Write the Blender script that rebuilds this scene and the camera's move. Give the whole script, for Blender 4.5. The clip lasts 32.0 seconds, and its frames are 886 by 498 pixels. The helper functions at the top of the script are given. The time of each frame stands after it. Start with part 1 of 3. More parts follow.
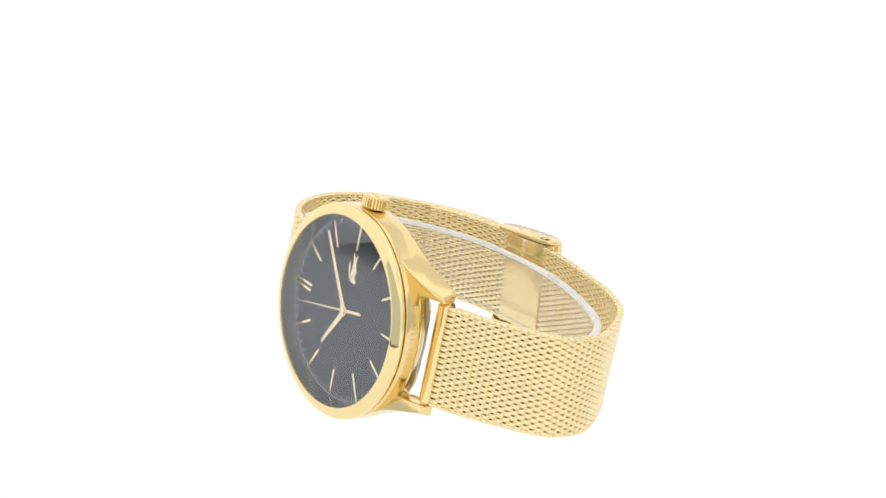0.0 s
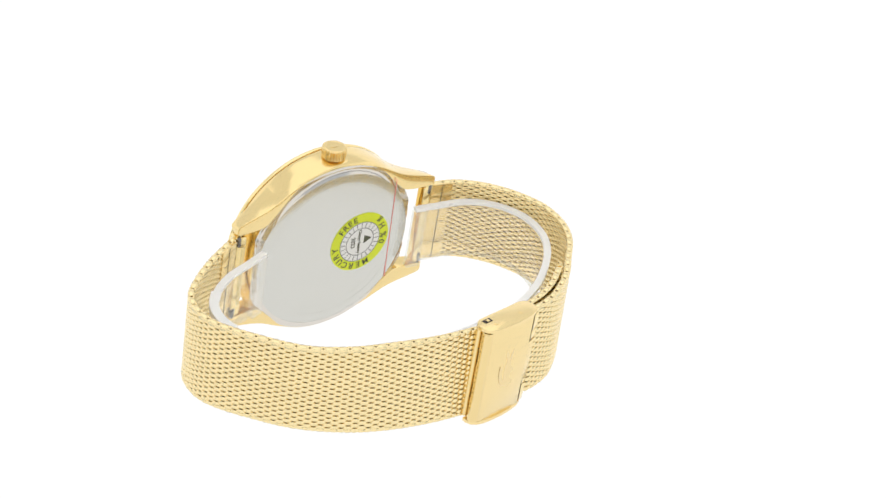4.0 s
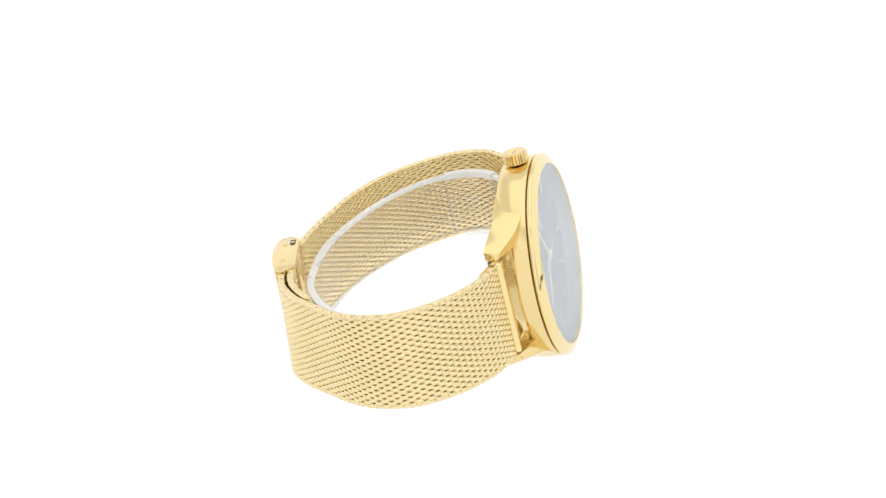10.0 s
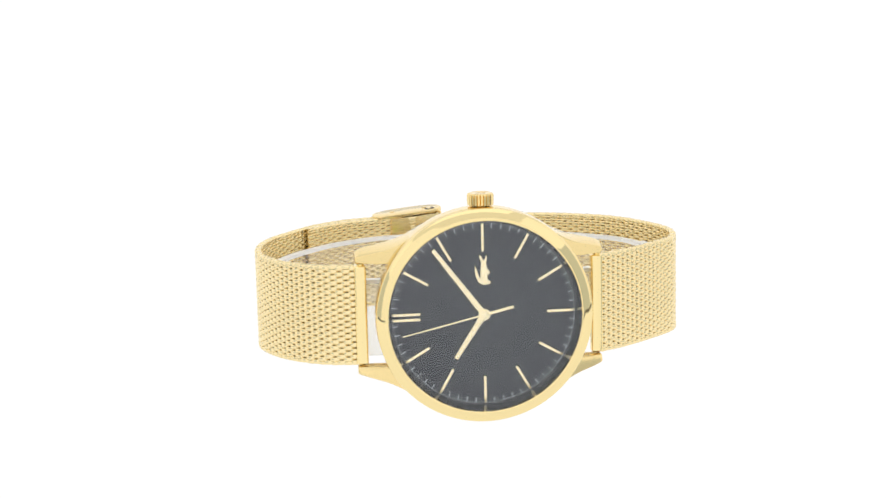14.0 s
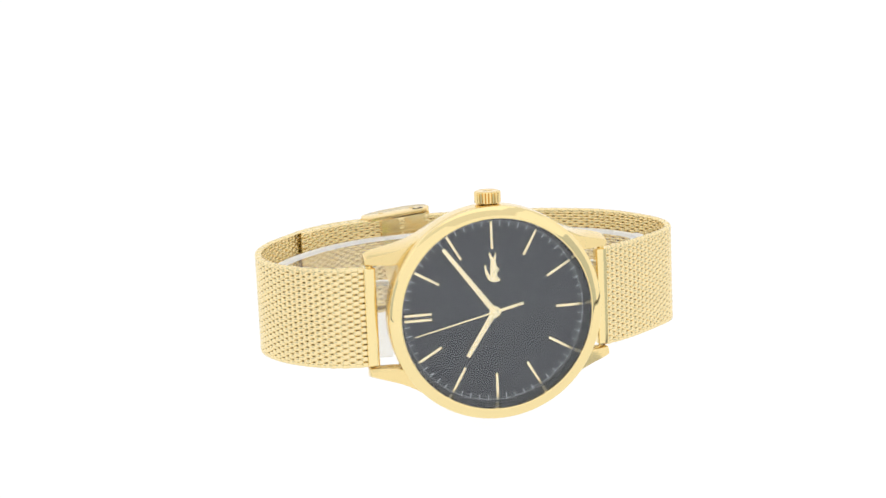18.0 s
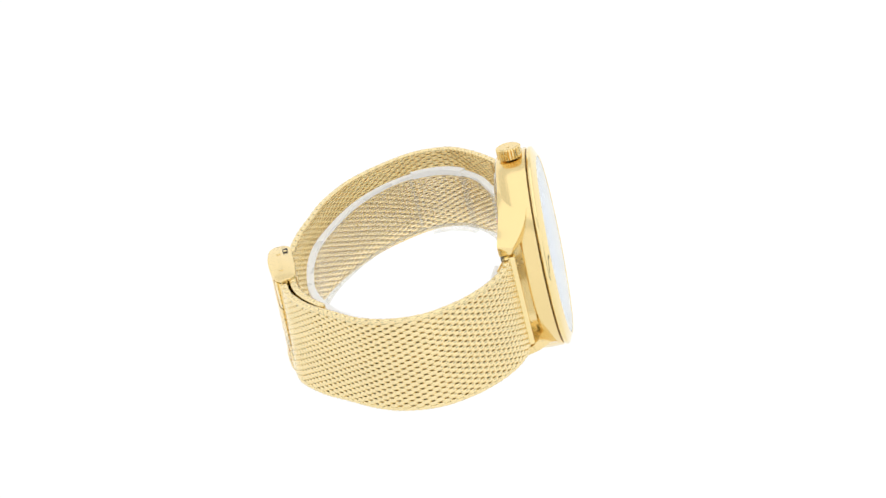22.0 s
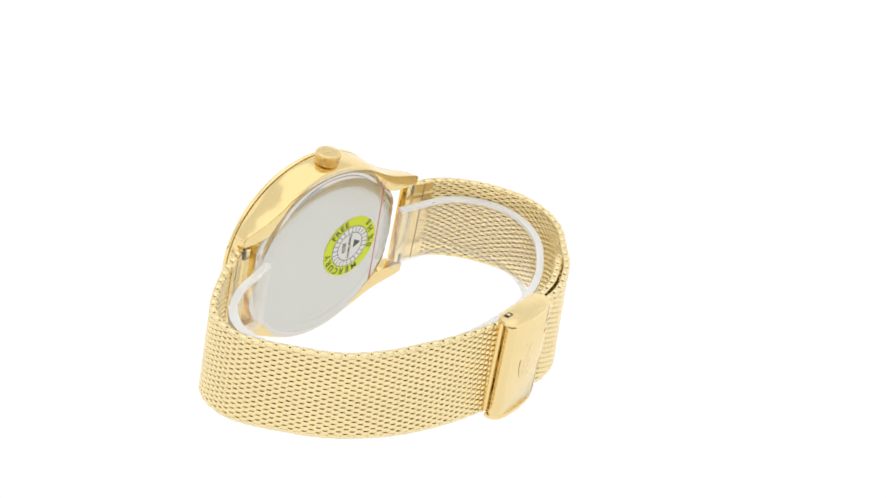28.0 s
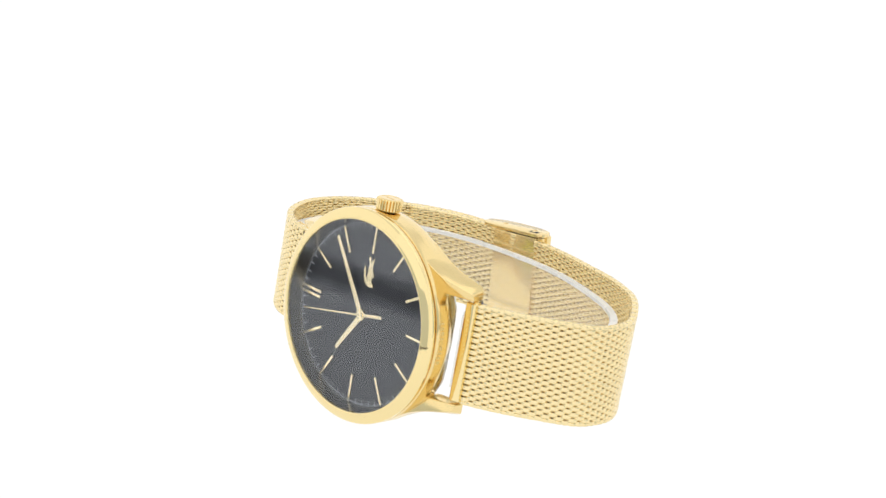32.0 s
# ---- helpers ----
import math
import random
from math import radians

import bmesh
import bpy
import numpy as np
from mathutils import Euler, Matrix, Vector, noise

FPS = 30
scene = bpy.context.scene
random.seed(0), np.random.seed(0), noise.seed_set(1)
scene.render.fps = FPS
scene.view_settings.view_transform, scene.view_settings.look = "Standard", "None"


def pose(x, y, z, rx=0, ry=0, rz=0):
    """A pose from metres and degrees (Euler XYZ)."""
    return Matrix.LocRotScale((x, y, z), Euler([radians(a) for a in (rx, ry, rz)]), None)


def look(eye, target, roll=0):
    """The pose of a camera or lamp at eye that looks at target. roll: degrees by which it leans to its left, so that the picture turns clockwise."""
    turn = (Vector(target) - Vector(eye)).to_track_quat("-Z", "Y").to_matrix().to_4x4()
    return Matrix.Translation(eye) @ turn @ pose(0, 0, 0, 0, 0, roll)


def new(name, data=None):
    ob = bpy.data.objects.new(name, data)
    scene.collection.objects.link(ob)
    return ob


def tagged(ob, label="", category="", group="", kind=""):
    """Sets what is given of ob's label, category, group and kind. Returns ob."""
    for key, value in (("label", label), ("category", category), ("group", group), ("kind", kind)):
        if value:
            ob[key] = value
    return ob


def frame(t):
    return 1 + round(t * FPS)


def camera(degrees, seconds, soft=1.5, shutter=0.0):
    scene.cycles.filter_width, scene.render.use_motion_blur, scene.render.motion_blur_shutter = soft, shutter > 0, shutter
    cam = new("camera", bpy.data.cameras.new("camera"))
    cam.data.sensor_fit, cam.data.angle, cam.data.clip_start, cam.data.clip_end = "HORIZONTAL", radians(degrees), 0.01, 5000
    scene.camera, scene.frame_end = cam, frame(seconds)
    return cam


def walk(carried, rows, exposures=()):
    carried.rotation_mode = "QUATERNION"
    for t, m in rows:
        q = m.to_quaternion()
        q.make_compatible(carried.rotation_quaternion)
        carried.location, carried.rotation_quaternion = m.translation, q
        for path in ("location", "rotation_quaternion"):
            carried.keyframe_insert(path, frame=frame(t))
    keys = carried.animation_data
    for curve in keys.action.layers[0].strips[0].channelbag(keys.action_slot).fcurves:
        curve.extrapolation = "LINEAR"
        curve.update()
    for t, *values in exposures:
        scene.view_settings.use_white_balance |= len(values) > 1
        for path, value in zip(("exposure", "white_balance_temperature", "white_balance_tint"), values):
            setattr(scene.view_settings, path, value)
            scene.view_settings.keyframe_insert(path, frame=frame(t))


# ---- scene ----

# A gold wristwatch on its side, turning before a still camera in a glowing white tent.
# The watch is built in millimetres: x towards six o'clock, y towards the crown, z out of the dial.
MM = 0.001

# ---- camera ----
cam = camera(26.704, 32.0, soft=1.55)
EYE = (0.0, -0.345888, 0.183947)
AHEAD = (0.011605, 0.910409, -0.413546)
VIEW = look(EYE, tuple(e + a for e, a in zip(EYE, AHEAD)), 0.418)
walk(cam, [(0, VIEW), (32, VIEW)])

# ---- light: an unseen tent of glowing cloth over a floor given its own glow ----
world = bpy.data.worlds.new("studio")
world.use_nodes = True
world.node_tree.nodes["Background"].inputs[0].default_value = (0.9, 0.95, 1.0, 1)
world.node_tree.nodes["Background"].inputs[1].default_value = 0.05
scene.world = world
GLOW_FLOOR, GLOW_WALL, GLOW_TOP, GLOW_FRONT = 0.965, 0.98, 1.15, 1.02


# ---- materials ----
def material(name, color, rough=0.5, metal=0.0):
    m = bpy.data.materials.new(name)
    m.use_nodes = True
    b = m.node_tree.nodes["Principled BSDF"]
    b.inputs["Base Color"].default_value = (*color, 1)
    b.inputs["Roughness"].default_value = rough
    b.inputs["Metallic"].default_value = metal
    return m


def node(m, kind, **values):
    n = m.node_tree.nodes.new(kind)
    for key, value in values.items():
        n.inputs[key].default_value = value
    return n


def join(m, a, out, b, to):
    m.node_tree.links.new(a.outputs[out], b.inputs[to])


def shader(m):
    return m.node_tree.nodes["Principled BSDF"]


def grain(m, scale, low, high, stretch=(1, 1, 1), bump=0.0, tint=0.0):
    """Uneven gloss, tone and fine relief from stretched noise, in metres."""
    where = node(m, "ShaderNodeTexCoord")
    sized = node(m, "ShaderNodeMapping", Scale=stretch)
    join(m, where, "Object", sized, "Vector")
    fine = node(m, "ShaderNodeTexNoise", Scale=scale, Detail=5.0)
    join(m, sized, "Vector", fine, "Vector")
    span = node(m, "ShaderNodeMapRange")
    span.inputs["To Min"].default_value, span.inputs["To Max"].default_value = low, high
    join(m, fine, "Fac", span, "Value")
    join(m, span, "Result", shader(m), "Roughness")
    if bump:
        relief = node(m, "ShaderNodeBump", Strength=bump, Distance=0.00005)
        join(m, fine, "Fac", relief, "Height")
        join(m, relief, "Normal", shader(m), "Normal")
    if tint:
        coarse = node(m, "ShaderNodeTexNoise", Scale=scale * 0.12, Detail=3.0)
        join(m, where, "Object", coarse, "Vector")
        base = shader(m).inputs["Base Color"].default_value[:]
        mix = m.node_tree.nodes.new("ShaderNodeMix")
        mix.data_type = "RGBA"
        mix.inputs["A"].default_value = base
        mix.inputs["B"].default_value = (*[v * (1 - tint) for v in base[:3]], 1)
        m.node_tree.links.new(coarse.outputs["Fac"], mix.inputs["Factor"])
        m.node_tree.links.new(mix.outputs["Result"], shader(m).inputs["Base Color"])
    return m


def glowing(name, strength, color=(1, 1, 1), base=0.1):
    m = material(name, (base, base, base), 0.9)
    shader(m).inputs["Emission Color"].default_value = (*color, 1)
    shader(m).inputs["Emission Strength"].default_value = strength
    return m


GOLD = (0.92, 0.75, 0.385)
gold_polished = grain(material("polished_gold_plating", GOLD, 0.05, 1.0), 900, 0.03, 0.06, tint=0.04)
gold_brushed = grain(material("brushed_gold_plating", (0.91, 0.72, 0.37), 0.2, 1.0), 700, 0.16, 0.26, (1, 14, 1), 0.12, 0.06)
gold_satin_case = grain(material("case_gold_plating", (0.88, 0.69, 0.335), 0.15, 1.0), 700, 0.12, 0.18, (1, 1, 12), 0.0, 0.05)
gold_faint = grain(material("matt_engraved_gold", (0.86, 0.68, 0.36), 0.3, 1.0), 900, 0.24, 0.36)
gold_crown = grain(material("crown_gold_plating", (0.86, 0.67, 0.33), 0.1, 1.0), 900, 0.07, 0.13)
gold_wire = grain(material("woven_gold_wire", (0.93, 0.77, 0.435), 0.16, 1.0), 1500, 0.12, 0.2, tint=0.08)
# Dark gold with the shade of wire gaps, groove and clasp put in.
gold_shade = grain(material("dark_gold_for_gap_shade", (0.14, 0.078, 0.02), 0.4, 1.0), 1200, 0.35, 0.5)
gold_marker = grain(material("faceted_gold_markers", (0.98, 0.86, 0.56), 0.25, 1.0), 1500, 0.2, 0.3)
gold_satin = grain(material("satin_gold_ring", (0.78, 0.66, 0.40), 0.15, 1.0), 900, 0.12, 0.2)
steel = grain(material("spring_bar_steel", (0.55, 0.53, 0.50), 0.25, 1.0), 900, 0.2, 0.35)
steel_back = grain(material("filmed_steel_case_back", (0.665, 0.66, 0.615), 0.25, 1.0), 300, 0.2, 0.28, tint=0.04)
steel_step = grain(material("mirror_steel_step", (0.70, 0.66, 0.60), 0.08, 1.0), 500, 0.06, 0.14)
steel_dark = grain(material("dark_pin_steel", (0.22, 0.21, 0.20), 0.3, 1.0), 900, 0.2, 0.35)
etched = material("etched_steel", (0.645, 0.64, 0.595), 0.22, 1.0)
dial_black = material("anthracite_dial", (0.028, 0.030, 0.037), 0.5)
shader(dial_black).inputs["Specular IOR Level"].default_value = 0.25
track_grey = material("pale_minute_print", (0.6, 0.62, 0.68), 0.6)
lime = grain(material("lime_sticker_vinyl", (0.68, 0.77, 0.012), 0.4), 600, 0.35, 0.5, tint=0.05)
paper = grain(material("white_sticker_paper", (0.78, 0.78, 0.76), 0.6), 600, 0.5, 0.7)
ink = material("black_print", (0.07, 0.075, 0.04), 0.6)
ink_grey = material("grey_print", (0.16, 0.16, 0.16), 0.6)
red_print = material("red_film_line", (0.82, 0.20, 0.18), 0.5)
dark_ring = grain(material("dark_polished_ring", (0.24, 0.23, 0.21), 0.2, 1.0), 900, 0.16, 0.24)
# Near-black stands in for the shade inside creases, slots and gaps.
gap_shade = material("recess_shade", (0.03, 0.02, 0.01), 0.6)

def coated_glass(name):
    """Flat clear crystal: see-through, with the bluish gloss of its coating by Fresnel."""
    m = material(name, (1, 1, 1), 0.0)
    tree = m.node_tree
    clear = node(m, "ShaderNodeBsdfTransparent", Color=(0.99, 0.99, 0.99, 1))
    gloss = node(m, "ShaderNodeBsdfGlossy", Roughness=0.03, Color=(0.92, 0.96, 1.0, 1))
    slant = node(m, "ShaderNodeLayerWeight", Blend=0.5)
    steep = tree.nodes.new("ShaderNodeMath")
    steep.operation, steep.inputs[1].default_value = "POWER", 4.1
    join(m, slant, "Facing", steep, 0)
    share = tree.nodes.new("ShaderNodeMapRange")
    share.inputs["To Min"].default_value, share.inputs["To Max"].default_value = 0.042, 1.0
    join(m, steep, 0, share, "Value")
    both = tree.nodes.new("ShaderNodeMixShader")
    tree.links.new(share.outputs["Result"], both.inputs[0])
    tree.links.new(clear.outputs[0], both.inputs[1])
    tree.links.new(gloss.outputs[0], both.inputs[2])
    tree.links.new(both.outputs[0], tree.nodes["Material Output"].inputs["Surface"])
    return m


glass = coated_glass("coated_mineral_crystal")


def clear_plastic(name, milk):
    """Thin clear sheet: mostly see-through, a little milky, glossy at a slant."""
    m = material(name, (0.97, 0.965, 0.95), 0.35)
    tree = m.node_tree
    clear = node(m, "ShaderNodeBsdfTransparent", Color=(0.998, 0.995, 0.985, 1))
    gloss = node(m, "ShaderNodeBsdfGlossy", Roughness=0.08)
    slant = node(m, "ShaderNodeLayerWeight", Blend=0.5)
    steep = tree.nodes.new("ShaderNodeMath")
    steep.operation, steep.inputs[1].default_value = "POWER", 4.0
    join(m, slant, "Facing", steep, 0)
    edge = tree.nodes.new("ShaderNodeMapRange")
    edge.inputs["To Min"].default_value, edge.inputs["To Max"].default_value = 0.02, 0.2
    join(m, steep, 0, edge, "Value")
    cloud = node(m, "ShaderNodeTexNoise", Scale=90.0, Detail=2.0)
    span = node(m, "ShaderNodeMapRange")
    span.inputs["To Min"].default_value, span.inputs["To Max"].default_value = milk * 0.85, milk * 1.15
    join(m, cloud, "Fac", span, "Value")
    body, whole = tree.nodes.new("ShaderNodeMixShader"), tree.nodes.new("ShaderNodeMixShader")
    tree.links.new(span.outputs["Result"], body.inputs[0])
    tree.links.new(clear.outputs[0], body.inputs[1])
    tree.links.new(shader(m).outputs[0], body.inputs[2])
    tree.links.new(edge.outputs["Result"], whole.inputs[0])
    tree.links.new(body.outputs[0], whole.inputs[1])
    tree.links.new(gloss.outputs[0], whole.inputs[2])
    tree.links.new(whole.outputs[0], tree.nodes["Material Output"].inputs["Surface"])
    return m


plastic = clear_plastic("clear_cuff_plastic", 0.07)
plastic_edge = grain(material("cut_cuff_edge", (0.985, 0.98, 0.965), 0.3), 60, 0.22, 0.36)
shader(plastic_edge).inputs["Transmission Weight"].default_value = 0.2
shader(plastic_edge).inputs["IOR"].default_value = 1.3
plastic_flap = clear_plastic("thin_cuff_plastic", 0.18)
plastic_ridge = clear_plastic("moulded_cuff_ridge", 0.12)

# The floor's own glow imitates overexposed white and drowns every shadow.
floor_glow = glowing("glowing_white_floor", GLOW_FLOOR, base=0.05)
cloth = glowing("glowing_white_cloth", GLOW_WALL)
# Dimmer unseen panels, added so the polished gold mirrors more contrast.
cloth_dim = glowing("contrast_dim_panel", 0.77)
cloth_top = glowing("glowing_top_panel", GLOW_TOP)
cloth_blue = glowing("thin_bluish_cloth", 0.62, (0.85, 0.92, 1.0))
# Glow set in steps imitates a soft falloff beside the dark gap.
rim_glow_steps = [glowing("stepped_rim_glow", 0.935 * f, base=0.05) for f in (0.8, 0.6, 0.42, 0.26, 0.13)]
fade_glow_steps = [glowing("stepped_fade_glow", f, base=0.05) for f in (0.14, 0.28, 0.45)]
cloth_front = glowing("glowing_front_cloth", GLOW_FRONT)
gap_floor = grain(material("dim_grey_wall", (0.03, 0.03, 0.032), 0.9), 8, 0.8, 0.95)


# ---- mesh helpers ----
def finish(bm, smooth, scale=MM):
    bmesh.ops.scale(bm, vec=(scale,) * 3, verts=bm.verts)
    bmesh.ops.recalc_face_normals(bm, faces=bm.faces)
    for f in bm.faces:
        f.smooth = smooth


def part(name, bm, mat, parent, label="", smooth=True, sharp=40, m=None):
    """Links a bmesh in millimetres as one mesh object under a thing or a part."""
    finish(bm, smooth)
    mesh = bpy.data.meshes.new(name)
    bm.to_mesh(mesh)
    bm.free()
    if smooth:
        mesh.set_sharp_from_angle(angle=radians(sharp))
    mesh.materials.append(mat)
    ob = new(name, mesh)
    ob.parent = parent
    if m is not None:
        ob.matrix_local = m
    return tagged(ob, label)


def again(ob, parent, m):
    """Another object on the same mesh."""
    o = new(ob.name.split(".")[0], ob.data)
    o.parent = parent
    o.matrix_local = m
    return o


def mm(x, y, z, rx=0, ry=0, rz=0):
    return pose(x * MM, y * MM, z * MM, rx, ry, rz)


def lathe(profile, steps=128, axis="z", closed=False, bm=None, flute=None):
    """Turns (radius, height) pairs round an axis."""
    bm = bm or bmesh.new()
    rings = []
    for r, h in profile:
        if r < 1e-6:
            rings.append([bm.verts.new((0, 0, h))])
            continue
        ring = []
        for k in range(steps):
            a = 2 * math.pi * k / steps
            q = r * (flute(a, h) if flute else 1)
            ring.append(bm.verts.new((q * math.cos(a), q * math.sin(a), h)))
        rings.append(ring)
    pairs = list(zip(rings, rings[1:])) + ([(rings[-1], rings[0])] if closed else [])
    for a, b in pairs:
        for k in range(steps):
            n = (k + 1) % steps
            if len(a) == 1 and len(b) > 1:
                bm.faces.new((a[0], b[k], b[n]))
            elif len(b) == 1 and len(a) > 1:
                bm.faces.new((a[k], a[n], b[0]))
            elif len(a) > 1:
                bm.faces.new((a[k], a[n], b[n], b[k]))
    if axis == "y":
        bmesh.ops.rotate(bm, cent=(0, 0, 0), matrix=Matrix.Rotation(-math.pi / 2, 3, "X"), verts=bm.verts)
    return bm


def block(sx, sy, sz, at=(0, 0, 0), bevel=0.1, seg=2, bm=None, turn=None):
    """A box with rounded edges."""
    bm = bm or bmesh.new()
    made = bmesh.ops.create_cube(bm, size=1)["verts"]
    bmesh.ops.scale(bm, vec=(sx, sy, sz), verts=made)
    if bevel:
        edges = list({e for v in made for e in v.link_edges})
        grown = bmesh.ops.bevel(bm, geom=edges, offset=bevel, segments=seg, affect="EDGES", profile=0.5)
        made = list({v for f in grown["faces"] for v in f.verts} | {v for v in made if v.is_valid})
    if turn is not None:
        bmesh.ops.rotate(bm, cent=(0, 0, 0), matrix=turn, verts=made)
    bmesh.ops.translate(bm, vec=at, verts=made)
    return bm


def slab(outline, low, high, bevel=0.0, bm=None):
    """A flat piece: an outline in x, y between two heights."""
    bm = bm or bmesh.new()
    lower = [bm.verts.new((x, y, low)) for x, y in outline]
    upper = [bm.verts.new((x, y, high)) for x, y in outline]
    n = len(outline)
    top = bm.faces.new(upper)
    bm.faces.new(lower[::-1])
    for k in range(n):
        bm.faces.new((lower[k], lower[(k + 1) % n], upper[(k + 1) % n], upper[k]))
    if bevel:
        bmesh.ops.bevel(bm, geom=list(top.edges), offset=bevel, segments=2, affect="EDGES", profile=0.5)
    return bm


def loft(sections, bm=None):
    """Skins a row of rings of equal length and closes the ends."""
    bm = bm or bmesh.new()
    rings = [[bm.verts.new(p) for p in s] for s in sections]
    n = len(rings[0])
    for a, b in zip(rings, rings[1:]):
        for k in range(n):
            bm.faces.new((a[k], a[(k + 1) % n], b[(k + 1) % n], b[k]))
    bm.faces.new(rings[0][::-1])
    bm.faces.new(rings[-1])
    return bm


def rounded(x, y0, y1, z0, z1, r, seg=3):
    """A rounded rectangle in the plane of that x."""
    out = []
    for cy, cz, a0 in ((y1 - r, z1 - r, 0), (y0 + r, z1 - r, 90), (y0 + r, z0 + r, 180), (y1 - r, z0 + r, 270)):
        for k in range(seg + 1):
            a = radians(a0 + 90 * k / seg)
            out.append((x, cy + r * math.cos(a), cz + r * math.sin(a)))
    return out


def glyphs(text, size):
    """A text in the built-in font as a flat bmesh in millimetres, centred."""
    curve = bpy.data.curves.new("writing", "FONT")
    curve.offset = 0.03
    curve.body, curve.size, curve.align_x, curve.align_y, curve.extrude = text, size, "CENTER", "CENTER", 0.02
    ob = bpy.data.objects.new("writing", curve)
    scene.collection.objects.link(ob)
    mesh = bpy.data.meshes.new_from_object(ob.evaluated_get(bpy.context.evaluated_depsgraph_get()))
    bm = bmesh.new()
    bm.from_mesh(mesh)
    bpy.data.objects.remove(ob)
    bpy.data.curves.remove(curve)
    bpy.data.meshes.remove(mesh)
    return bm


def spline(points, closed=False, steps=24):
    """Catmull-Rom points through a row of points."""
    pts = [Vector(p) for p in points]
    n, out = len(pts), []
    for i in range(n if closed else n - 1):
        a, b, c, d = (pts[(i + k) % n] if closed else pts[min(max(i + k, 0), n - 1)] for k in (-1, 0, 1, 2))
        for k in range(steps):
            t = k / steps
            out.append(0.5 * (2 * b + (c - a) * t + (2 * a - 5 * b + 4 * c - d) * t * t + (3 * b - a - 3 * c + d) * t ** 3))
    if not closed:
        out.append(pts[-1])
    return out


def curve_through(rows, steps):
    """Catmull-Rom rows of any width."""
    rows, out = [np.array(r, float) for r in rows], []
    for i in range(len(rows) - 1):
        a, b, c, d = (rows[min(max(i + k, 0), len(rows) - 1)] for k in (-1, 0, 1, 2))
        for k in range(steps):
            t = k / steps
            out.append(0.5 * (2 * b + (c - a) * t + (2 * a - 5 * b + 4 * c - d) * t * t + (3 * b - a - 3 * c + d) * t ** 3))
    return out + [rows[-1]]


class Way:
    """A line in the x, z plane by its length, with its tangent and outward normal."""

    def __init__(self, points):
        self.p = points
        self.s = [0.0]
        for a, b in zip(points, points[1:]):
            self.s.append(self.s[-1] + (b - a).length)
        self.length = self.s[-1]

    def at(self, s):
        s = min(max(s, 0.0), self.length)
        i = int(np.searchsorted(self.s, s))
        i = min(max(i, 1), len(self.p) - 1)
        f = (s - self.s[i - 1]) / max(self.s[i] - self.s[i - 1], 1e-9)
        lo, hi = max(i - 8, 0), min(i + 7, len(self.p) - 1)
        tan = (self.p[hi] - self.p[lo]).normalized()
        return self.p[i - 1].lerp(self.p[i], f), tan

    def shifted(self, d):
        """The same line moved d inwards of the loop."""
        out = []
        for i, p in enumerate(self.p):
            a, b = self.p[max(i - 6, 0)], self.p[min(i + 6, len(self.p) - 1)]
            t = (b - a).normalized()
            out.append(p + d * Vector((-t.y, t.x)))
        return Way(out)

    def nearest(self, x, z):
        return self.s[min(range(len(self.p)), key=lambda i: (self.p[i] - Vector((x, z))).length)]


# ---- the tent, seen only by its floor and in reflections ----
def sheet(name, corners, mat, label, category, thick=0.004):
    """A flat panel with thickness, from four corners in metres, thickened away from the middle of the tent."""
    bm = bmesh.new()
    a = [bm.verts.new(c) for c in corners]
    f = bm.faces.new(a)
    f.normal_update()
    n = f.normal.copy()
    if n.dot(Vector((0, 0, 0.3)) - f.calc_center_median()) > 0:
        n = -n
    b = [bm.verts.new(Vector(c) + n * thick) for c in corners]
    bm.faces.new(b[::-1])
    for k in range(4):
        bm.faces.new((a[k], a[(k + 1) % 4], b[(k + 1) % 4], b[k]))
    bmesh.ops.recalc_face_normals(bm, faces=bm.faces)
    mesh = bpy.data.meshes.new(name)
    bm.to_mesh(mesh)
    bm.free()
    mesh.materials.append(mat)
    return tagged(new(name, mesh), label, category, kind="structure")


Y0, Y1, Z, HIGH = -0.48, 0.52, 0.5, 0.36
PLATE, SHADE, LOW, FRONT, REST = 0.232, 0.308, 0.21, -0.12, 0.00095
X, END = SHADE + 0.036, {-1: 0.05, 1: 0.14}
sheet("ground", [(-PLATE, Y0, REST), (PLATE, Y0, REST), (PLATE, Y1, REST), (-PLATE, Y1, REST)], floor_glow, "seamless white surface under the watch, glowing so no shadow shows", "ground")
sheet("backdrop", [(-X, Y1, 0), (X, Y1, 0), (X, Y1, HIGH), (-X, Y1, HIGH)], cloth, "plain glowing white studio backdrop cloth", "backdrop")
sheet("wall_north_upper", [(-X, Y1, HIGH), (X, Y1, HIGH), (X, Y1, Z), (-X, Y1, Z)], cloth_dim, "unseen high panel, dimmed to vary reflections in the gold", "wall")
sheet("wall_south", [(-X, Y0, 0), (X, Y0, 0), (X, Y0, Z), (-X, Y0, Z)], cloth, "glowing white cloth behind the camera", "wall")
